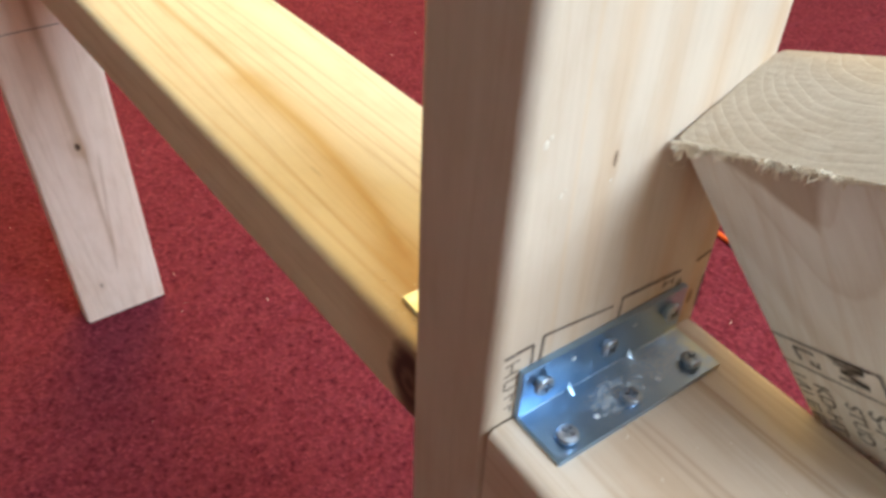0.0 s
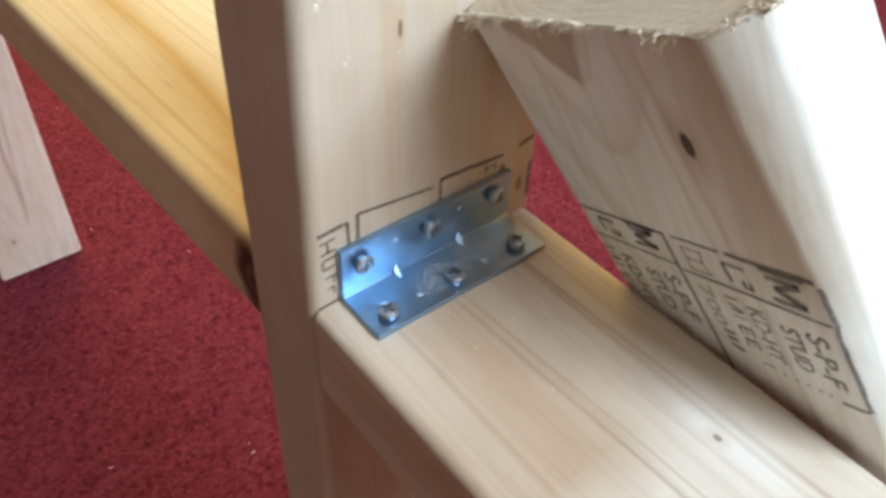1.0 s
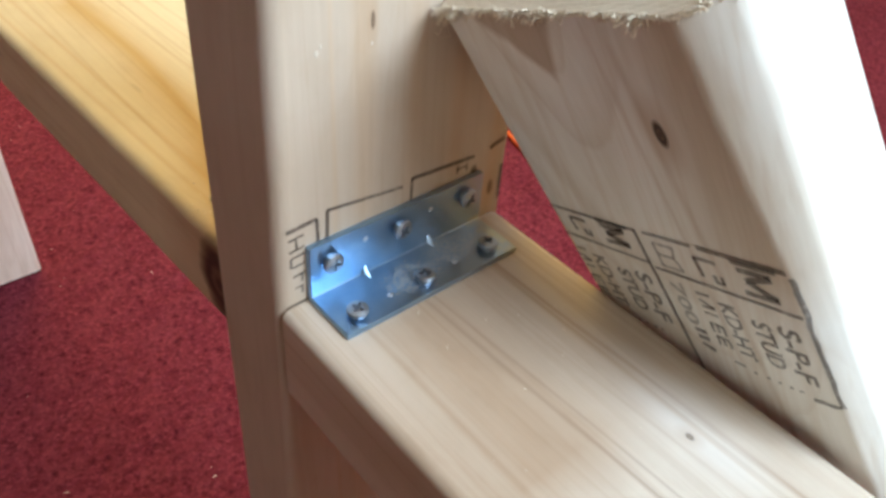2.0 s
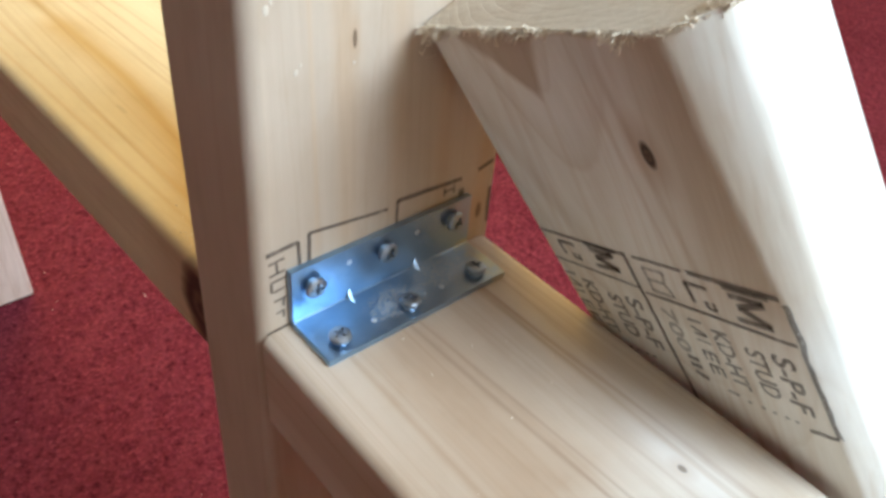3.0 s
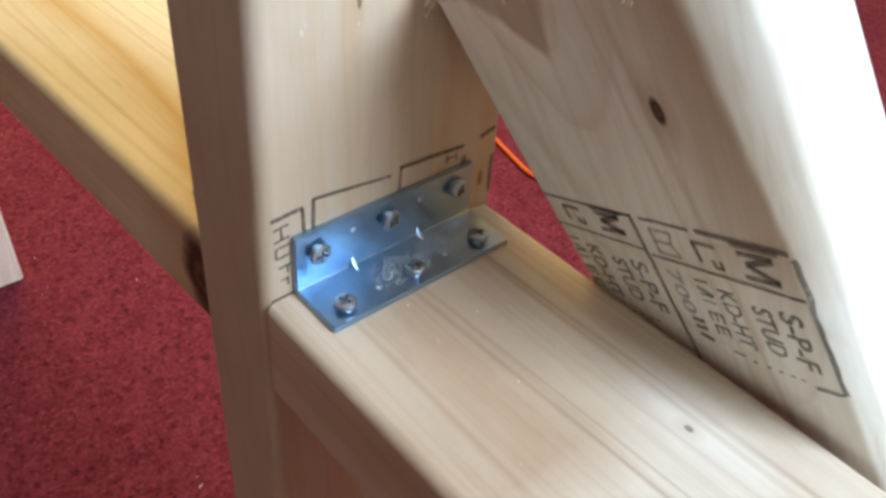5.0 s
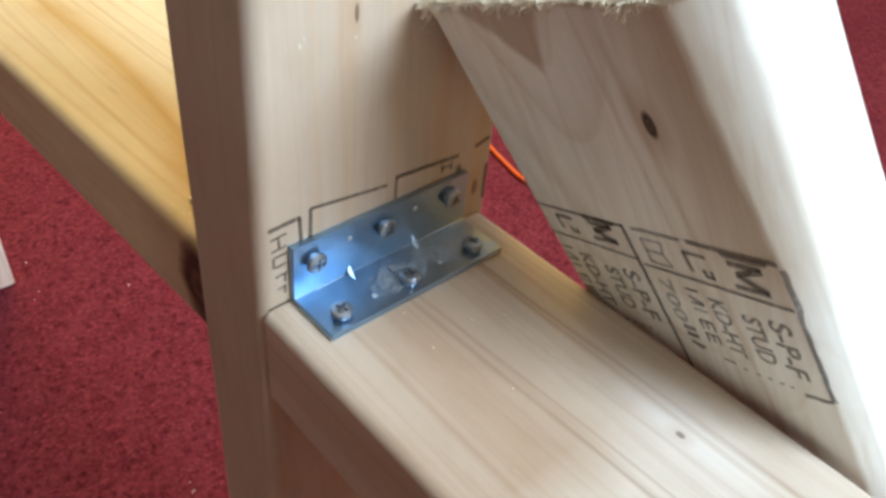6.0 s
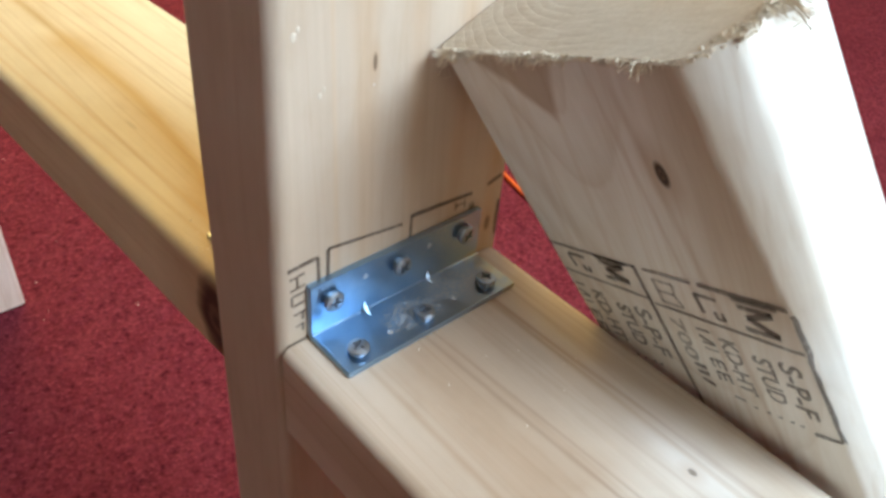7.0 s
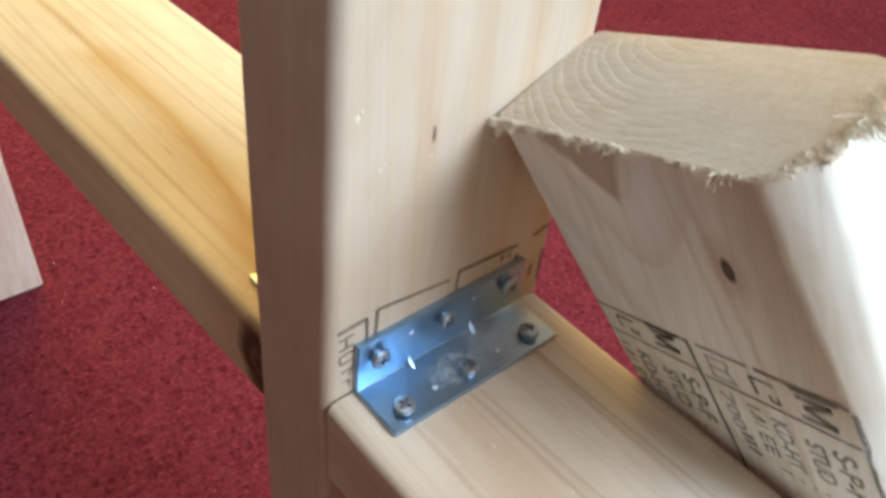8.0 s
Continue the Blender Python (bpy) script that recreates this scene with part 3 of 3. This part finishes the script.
def word(text, x0, x1, y0, y1):
    """A printed word that runs from x0 to x1 with letters from y0 to y1."""
    bm = lettering(text, 0.01, Matrix.Identity(4))
    lo = [min(v.co[k] for v in bm.verts) for k in (0, 1)]
    hi = [max(v.co[k] for v in bm.verts) for k in (0, 1)]
    for v in bm.verts:
        v.co = (x0 + (v.co.x - lo[0]) / (hi[0] - lo[0]) * (x1 - x0), y0 + (v.co.y - lo[1]) / (hi[1] - lo[1]) * (y1 - y0), LIFT)
    return laid(bm)


outlines = [(0.0648, 0.001, 0.0662, 0.0345, 0.0011), (0.0655, 0.0345, 0.125, 0.0352, 0.0013), (0.0752, 0.001, 0.0775, 0.0345, 0.0009),
            (0.0660, 0.0375, 0.0664, 0.053, 0.0011), (0.0664, 0.055, 0.0669, 0.079, 0.0016), (0.0685, 0.0795, 0.1112, 0.0802, 0.0010),
            (0.0787, 0.036, 0.0806, 0.079, 0.0011), (0.1115, 0.0725, 0.1108, 0.0802, 0.0014)]
part("stamp_frame", laid(strokes(outlines, 0.0009, LIFT)), INK, leg, "dark printed stamp outline")


def stamp(dx, dy, head0, head1, faint):
    """A grade stamp: a header with three marks, then words that run down the leg."""
    def h(f):
        return head0 + (head1 - head0) * f

    marks = [(h(0.00), 0.0650, h(0.00), 0.0742, 0.0017), (h(0.05), 0.0740, h(0.45), 0.0665, 0.0019), (h(0.45), 0.0665, h(0.92), 0.0740, 0.0019),
             (h(0.98), 0.0650, h(0.98), 0.0742, 0.0017), (h(-0.28), 0.0640, h(-0.28), 0.0760, 0.0014),
             (h(0.0), 0.0525, h(0.05), 0.0590, 0.0013), (h(0.0), 0.0525, h(0.85), 0.0532, 0.0013),
             (h(0.62), 0.0570, h(0.95), 0.0570, 0.0012), (h(0.62), 0.0590, h(0.95), 0.0592, 0.0010), (h(0.95), 0.0568, h(0.95), 0.0594, 0.0010)]
    marks = [(a, b + dy, c, d + dy, t) for a, b, c, d, t in marks if min(b, d) + dy > 0.002]
    tagged(part("maker_mark", laid(strokes(marks, 0.001, LIFT)), INK, leg, "dark printed maker's mark"), kind="stuff")
    for text, x0, x1, y0, y1 in (("S-P-F", 0.0862, 0.1052, 0.0700, 0.0760), ("STUD", 0.0872, 0.1036, 0.0626, 0.0680), ("KD-HT", 0.0848, 0.1050, 0.0538, 0.0588)):
        part("stamp_word", word(text, x0 + dx, x1 + dx, y0 + dy, y1 + dy), INK, leg, "dark printed grade lettering")
    x0 = 0.0838 + dx
    bars = []
    for k, (wide, slant) in enumerate(((0.0009, 0.0), (0.0009, 0.0020), (0.0010, 0.0), (0.0008, 0.0))):
        bars.append((x0 + 0.0024 * k, 0.0474, x0 + 0.0024 * k + slant, 0.0516, wide))
    for x in (x0 + 0.0112, x0 + 0.0162):
        bars += [(x, 0.0474, x, 0.0516, 0.0009), (x, 0.0476, x + 0.0034, 0.0476, 0.0008), (x, 0.0495, x + 0.0030, 0.0495, 0.0008), (x, 0.0514, x + 0.0034, 0.0514, 0.0008)]
    bars += [(0.1088 + dx, 0.0500, 0.1090 + dx, 0.0535, 0.0008)] + [(0.1098 + dx, y, 0.1106 + dx, y, 0.0012) for y in (0.0560, 0.0600, 0.0632, 0.0668, 0.0694)]
    bars = [(a, b + dy, c, d + dy, t) for a, b, c, d, t in bars if min(b, d) + dy > 0.002]
    tagged(part("stamp_figure", laid(strokes(bars, 0.001, LIFT)), INK, leg, "dark unreadable printed figures"), kind="stuff")
    if faint:
        part("stamp_word", word("700", 0.0822, 0.0982, 0.0388, 0.0432), FAINT_INK, leg, "pale worn printed number")
        box_marks = [(0.0690, 0.0395, 0.0692, 0.0462, 0.0010), (0.0690, 0.0397, 0.0768, 0.0397, 0.0010), (0.0728, 0.0397, 0.0730, 0.0450, 0.0010),
                     (0.0768, 0.0395, 0.0770, 0.0466, 0.0010), (0.0692, 0.0462, 0.0730, 0.0450, 0.0009), (0.0730, 0.0450, 0.0768, 0.0466, 0.0009)]
        tagged(part("maker_mark", laid(strokes(box_marks, 0.001, LIFT)), FAINT_INK, leg, "pale worn printed mark"), kind="stuff")
        block = [(0.1002, 0.0402, 0.1002, 0.0440, 0.0016), (0.1030, 0.0402, 0.1030, 0.0440, 0.0016), (0.1058, 0.0405, 0.1072, 0.0444, 0.0016)]
        tagged(part("stamp_figure", laid(strokes(block, 0.001, LIFT)), INK, leg, "dark printed block"), kind="stuff")


stamp(0.0, 0.0, 0.0700, 0.0775, True)
stamp(-0.0030, -0.0445, 0.0678, 0.0735, False)

# ink on the post, low beside the bracket (board x is height, y is across)
post_ink = [(0.4945, 0.0065, 0.4950, 0.0162, 0.0014), (0.4950, 0.0162, 0.4850, 0.0162, 0.0011), (0.4965, 0.0195, 0.4860, 0.0192, 0.0012),
            (0.4965, 0.0195, 0.4935, 0.0455, 0.0011), (0.4955, 0.0490, 0.4860, 0.0488, 0.0010), (0.4950, 0.0490, 0.4935, 0.0735, 0.0014),
            (0.4942, 0.0800, 0.4958, 0.0862, 0.0016), (0.4860, 0.0862, 0.4720, 0.0865, 0.0016), (0.4672, 0.0050, 0.4676, 0.0120, 0.0009),
            (0.4900, 0.0735, 0.4860, 0.0738, 0.0022)]
part("stamp_frame", strokes(post_ink, 0.001, -LIFT), INK, post, "dark brown printed stamp outline")
glyphs = [(0.4912, 0.0070, 0.4918, 0.0118), (0.4872, 0.0070, 0.4878, 0.0118), (0.4915, 0.0094, 0.4875, 0.0094),
          (0.4850, 0.0078, 0.4852, 0.0118), (0.4815, 0.0078, 0.4818, 0.0118), (0.4850, 0.0074, 0.4815, 0.0074),
          (0.4780, 0.0078, 0.4784, 0.0118), (0.4782, 0.0108, 0.4755, 0.0106), (0.4735, 0.0082, 0.4738, 0.0108), (0.4738, 0.0106, 0.4712, 0.0104),
          (0.4925, 0.0668, 0.4895, 0.0668), (0.4910, 0.0665, 0.4912, 0.0705), (0.4927, 0.0706, 0.4893, 0.0706)]
tagged(part("stamp_figure", strokes(glyphs, 0.0008, -LIFT), INK, post, "dark brown printed figures"), kind="stuff")


def bead(bm, x, y, z, rx, ry, rz):
    bmesh.ops.create_uvsphere(bm, u_segments=12, v_segments=8, radius=1.0, matrix=Matrix.Translation((x, y, z)) @ Matrix.Diagonal((rx, ry, rz, 1)))


RESIN = plain("resin", (0.70, 0.61, 0.50), 0.09, 200.0, 0.05, 0.8)
for x, y, a, b in ((0.559, 0.0112, 0.0016, 0.0010), (0.5605, 0.0125, 0.0010, 0.0006), (0.543, 0.0178, 0.0012, 0.0008), (0.5445, 0.0190, 0.0008, 0.0005), (0.5415, 0.0338, 0.0007, 0.0005)):
    bm = bmesh.new()
    bead(bm, x, y, 0.0, a * 0.8, b * 0.8, 0.00016)
    for f in bm.faces:
        f.smooth = True
    part("resin_spot", bm, RESIN, post, "small glossy resin spot")


# torn fibres along the sawn end of the leg
def slivers(places, seed):
    rng = random.Random(seed)
    bm = bmesh.new()
    for (x, y, z), (u, v, w), size, count in places:
        for _ in range(count):
            p = Vector((x + rng.uniform(-1, 1) * 0.0006, y + rng.uniform(-1, 1) * 0.0012, z + rng.uniform(-0.0003, 0.0004)))
            way = Vector((u + rng.uniform(-0.9, 0.7), v + rng.uniform(-1.3, 1.3), w + rng.uniform(-0.6, 0.6))).normalized()
            side = way.orthogonal().normalized()
            clump = 0.35 + 2.2 * max(noise.noise(Vector((x * 90, y * 90, z * 90 + seed))) + 0.15, 0)
            long, wide = size * clump * rng.choice((0.3, 0.4, 0.5, 0.6, 0.9, 1.7)), rng.uniform(0.00006, 0.00020)
            bend = Vector((rng.uniform(-1, 1), rng.uniform(-1, 1), rng.uniform(-1, 1))) * long * 0.35
            ring0 = [bm.verts.new(p + side * wide), bm.verts.new(p + way.cross(side) * wide), bm.verts.new(p - side * wide)]
            mid = p + way * long * 0.5 + bend
            ring1 = [bm.verts.new(mid + side * wide * 1.1), bm.verts.new(mid + way.cross(side) * wide * 1.1), bm.verts.new(mid - side * wide * 1.1)]
            tip = bm.verts.new(p + way * long * 0.8)
            for k in range(3):
                j = (k + 1) % 3
                bm.faces.new((ring0[k], ring0[j], ring1[j], ring1[k]))
                bm.faces.new((ring1[k], ring1[j], tip))
    bmesh.ops.recalc_face_normals(bm, faces=bm.faces)
    return bm


rough_edge = []
for k in range(70):
    y = 0.0005 + 0.079 * k / 69
    rough_edge.append(((0.068 * y + 0.0002, y, 0.0002 - fall(0.005, y)), (0.7, 0.0, 0.6), 0.0014 if 0.010 < y < 0.066 else 0.0023, 30))
rough_side = []
for k in range(26):
    z = -0.0080 - 0.029 * k / 25
    rough_side.append(((0.0058, 0.0835, z), (0.45, 0.9, 0.0), 0.0027 if k < 14 else 0.0018, 44))
for k in range(9):
    rough_side.append(((0.0006, 0.0008 + 0.0012 * k, 0.0006), (0.8, -0.3, 0.5), 0.0032, 40))
for k in range(8):
    rough_side.append(((0.0056, 0.0795 + 0.0005 * k, -0.0045 - 0.0016 * k), (0.5, 0.7, 0.4), 0.0032, 40))
rough_side.append(((0.0035, -0.0005, 0.0005), (0.15, -0.9, 0.4), 0.005, 6))
for z in (-0.0125, -0.0215, -0.0250):
    rough_side.append(((0.0060, 0.0835, z), (0.25, 2.2, 0.0), 0.0030, 5))
tagged(part("torn_fibre", slivers(rough_edge + rough_side, 5), FIBRE, leg, "pale torn fibres hanging from the sawn edge"), kind="stuff")


# a pencil line across the far post
PENCIL = plain("pencil_graphite", (0.16, 0.12, 0.11), 0.5)
part("pencil_line", strokes([(0.3392, 0.002, 0.3395, 0.060, 0.0009)], 0.0009, -LIFT), PENCIL, far_post, "thin grey pencil line")


# ---- angle brackets ----
def screw_mesh():
    """A pan-head screw, its head's underside at z = 0, with a cross recess cut in."""
    prof = [(0.0, -0.004), (0.0021, -0.004), (0.0022, -0.0002), (0.0030, 0.0), (0.0032, 0.0003), (0.0032, 0.0010), (0.0029, 0.0015), (0.0019, 0.0018), (0.0, 0.0018)]
    bm = bmesh.new()
    n = 20
    rings = []
    for r, z in prof:
        rings.append([bm.verts.new((0, 0, z))] if r == 0 else [bm.verts.new((r * math.cos(2 * math.pi * k / n), r * math.sin(2 * math.pi * k / n), z)) for k in range(n)])
    for a, b in zip(rings, rings[1:]):
        for k in range(n):
            j = (k + 1) % n
            vs = [a[0] if len(a) == 1 else a[k], *([] if len(a) == 1 else [a[j]]), *([b[0]] if len(b) == 1 else [b[j], b[k]])]
            bm.faces.new(vs)
    bmesh.ops.recalc_face_normals(bm, faces=bm.faces)
    head = new("head", mesh_from("head", bm, SCREW))
    bm = bmesh.new()
    box(bm, -0.0019, 0.0019, -0.00045, 0.00045, 0.0006, 0.004)
    cross_a = new("slot", mesh_from("slot", bm, SCREW))
    bm = bmesh.new()
    box(bm, -0.00045, 0.00045, -0.0019, 0.0019, 0.0006, 0.004)
    cross_b = new("slot", mesh_from("slot", bm, SCREW))
    for c in (cross_a, cross_b):
        cut = head.modifiers.new("recess", "BOOLEAN")
        cut.object, cut.operation, cut.solver = c, "DIFFERENCE", "EXACT"
    me = bpy.data.meshes.new_from_object(head.evaluated_get(bpy.context.evaluated_depsgraph_get()))
    me.name = "screw"
    for ob in (head, cross_a, cross_b):
        bpy.data.objects.remove(ob)
    return me


SCREW_MESH = screw_mesh()


def bracket_plate():
    """An L of 2 mm plate along x: one leg up the post (z), one out along the rail (-y), bent with a small radius, two pressed ribs in the bend."""
    t, leg_len, x0, x1, r = 0.0020, 0.0200, 0.0120, 0.0768, 0.0020
    outer = [(-leg_len, 0.0), (-r, 0.0)] + [(-r + r * math.sin(a), r - r * math.cos(a)) for a in (0.3, 0.6, 0.9, 1.2)] + [(0.0, r), (0.0, leg_len)]
    ri = 0.0005
    c = (-t - ri, t + ri)
    inner = [(-t, leg_len), (-t, t + ri)] + [(c[0] + ri * math.cos(a), c[1] + ri * math.sin(a)) for a in (-0.3, -0.6, -0.9, -1.2)] + [(-t - ri, t), (-leg_len, t)]
    prof = outer + inner
    bm = bmesh.new()
    rows = [[bm.verts.new((x, y, z)) for y, z in prof] for x in (x0, x1)]
    n = len(prof)
    for k in range(n):
        bm.faces.new((rows[0][k], rows[0][(k + 1) % n], rows[1][(k + 1) % n], rows[1][k]))
    bm.faces.new(rows[0][::-1])
    bm.faces.new(rows[1])
    bmesh.ops.recalc_face_normals(bm, faces=bm.faces)
    bmesh.ops.bevel(bm, geom=[e for e in bm.edges if e.calc_length() < 0.03 and e.calc_face_angle(0) > 1.2], offset=0.0003, segments=1, affect="EDGES")
    for x in (0.0310, 0.0553):
        a = [bm.verts.new(p) for p in ((x - 0.0014, -t - 0.0003, t + 0.0003), (x + 0.0014, -t - 0.0003, t + 0.0003), (x, -t + 0.0001, t + 0.0036),
                                       (x, -t - 0.0036, t - 0.0001), (x, -t - 0.0014, t + 0.0014))]
        for f in ((0, 4, 2), (4, 1, 2), (0, 3, 4), (4, 3, 1)):
            bm.faces.new([a[i] for i in f])
    for f in bm.faces:
        f.smooth = True
    for e in bm.edges:
        e.smooth = e.calc_face_angle(9) < 0.6
    return bm


def bracket_dots():
    made = []
    for x, y, z in ((0.0310, -0.0020, 0.0150), (0.0553, -0.0020, 0.0150), (0.0312, -0.0140, 0.0020), (0.0560, -0.0140, 0.0020)):
        up = z > 0.01
        bm = bmesh.new()
        bead(bm, x, y, z, 0.0009, 0.0002 if up else 0.0009, 0.0009 if up else 0.0002)
        for f in bm.faces:
            f.smooth = True
        made.append(bm)
    return made


def bracket(m, label, metal):
    plate = part("angle_bracket", bracket_plate(), metal, frame_thing, label)
    plate.matrix_basis = m
    for dot in bracket_dots():
        part("punch_mark", dot, SCREW, plate, "bright pressed dimple").data.materials[0] = PALE_LIT_ZINC
    rng = random.Random(11)
    for x, y, z in ((0.0187, -0.0025, 0.0133), (0.0432, -0.0025, 0.0140), (0.0690, -0.0025, 0.0142), (0.0190, -0.0150, 0.0025), (0.0432, -0.0152, 0.0025), (0.0685, -0.0150, 0.0025)):
        sc = new("screw", SCREW_MESH)
        sc.parent = plate
        lean = rng.uniform(-5, 5), rng.uniform(-5, 5)
        turn = rng.uniform(0, 90)
        if z > 0.01:
            sc.matrix_basis = pose(x, y, z, 90 + lean[0], lean[1], 0) @ pose(0, 0, 0.0007, 0, 0, turn)
        else:
            sc.matrix_basis = pose(x, y, z, lean[0], lean[1], 0) @ pose(0, 0, 0.0007, 0, 0, turn)
        tagged(sc, label="cross-head zinc screw")
    return plate


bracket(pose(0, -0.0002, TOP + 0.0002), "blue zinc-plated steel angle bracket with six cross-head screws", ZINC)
back = axes((0.088, 0.0370, TOP + 0.0002), -X, -Y, Z)
# Paler than the front bracket: the lamp's reflection is put into its metal.
bracket(back, "zinc-plated steel angle bracket on the far side of the post", PALE_LIT_ZINC)

# ---- loose things on the floor ----
cord_line = [(1.60, 1.18), (1.25, 1.10), (1.00, 1.00), (0.86, 0.90), (0.76, 0.76), (0.705, 0.62), (0.677, 0.526), (0.665, 0.48),
             (0.655, 0.435), (0.668, 0.392), (0.680, 0.36), (0.676, 0.31), (0.72, 0.20), (0.86, 0.10), (1.05, 0.02)]
cu = bpy.data.curves.new("extension_cord", "CURVE")
cu.dimensions, cu.bevel_depth, cu.bevel_resolution, cu.resolution_u = "3D", 0.0034, 3, 8
sp = cu.splines.new("NURBS")
sp.points.add(len(cord_line) - 1)
for p, (x, y) in zip(sp.points, cord_line):
    p.co = (x, y, 0.0028, 1)
sp.use_endpoint_u, sp.order_u = True, 3
cu.materials.append(CORD)
tagged(new("extension_cord", cu), "bright orange extension cord lying on red carpet", "cable")

rng = random.Random(21)
bm = bmesh.new()
for _ in range(170):
    x, y = rng.uniform(-0.3, 0.9), rng.uniform(0.15, 1.3)
    a, s = rng.uniform(0, 6.28), rng.uniform(0.0006, 0.0016)
    ln = s * rng.choice((1.0, 1.0, 1.5, 3.5))
    m = pose(x, y, 0.0014, rng.uniform(-25, 25), rng.uniform(-25, 25), math.degrees(a)) @ Matrix.Diagonal((ln, s * 0.6, s * 0.5, 1))
    bmesh.ops.create_icosphere(bm, subdivisions=1, radius=0.6, matrix=m)
tagged(new("lint", mesh_from("lint", bm, LINT)), "tiny pale wood crumbs and lint scattered on the carpet", "debris", kind="stuff")
bm = bmesh.new()
for _ in range(170):
    u, v = abs(rng.gauss(0, 0.009)), rng.gauss(0.013, 0.010)
    if not 0.004 < v < 0.08:
        continue
    s = rng.uniform(0.0002, 0.0006)
    m = pose(0.0015 + v - 0.045 * u, 0.040 + u, TOP, rng.uniform(0, 90), rng.uniform(0, 90), rng.uniform(0, 360)) @ Matrix.Diagonal((s * 2, s, s * 0.6, 1))
    bmesh.ops.create_icosphere(bm, subdivisions=1, radius=0.6, matrix=m)
for _ in range(18):
    u, v = abs(rng.gauss(0, 0.05)), rng.uniform(0.008, 0.083)
    s = rng.uniform(0.00015, 0.0004)
    m = pose(v, -0.022 - u, TOP + 0.0001, rng.uniform(0, 90), rng.uniform(0, 90), rng.uniform(0, 360)) @ Matrix.Diagonal((s * rng.choice((1, 2, 4)), s, s * 0.6, 1))
    bmesh.ops.create_icosphere(bm, subdivisions=1, radius=0.6, matrix=m)
tagged(new("sawdust", mesh_from("sawdust", bm, FIBRE)), "pale sawdust crumbs lying on the level studs", "debris", kind="stuff")
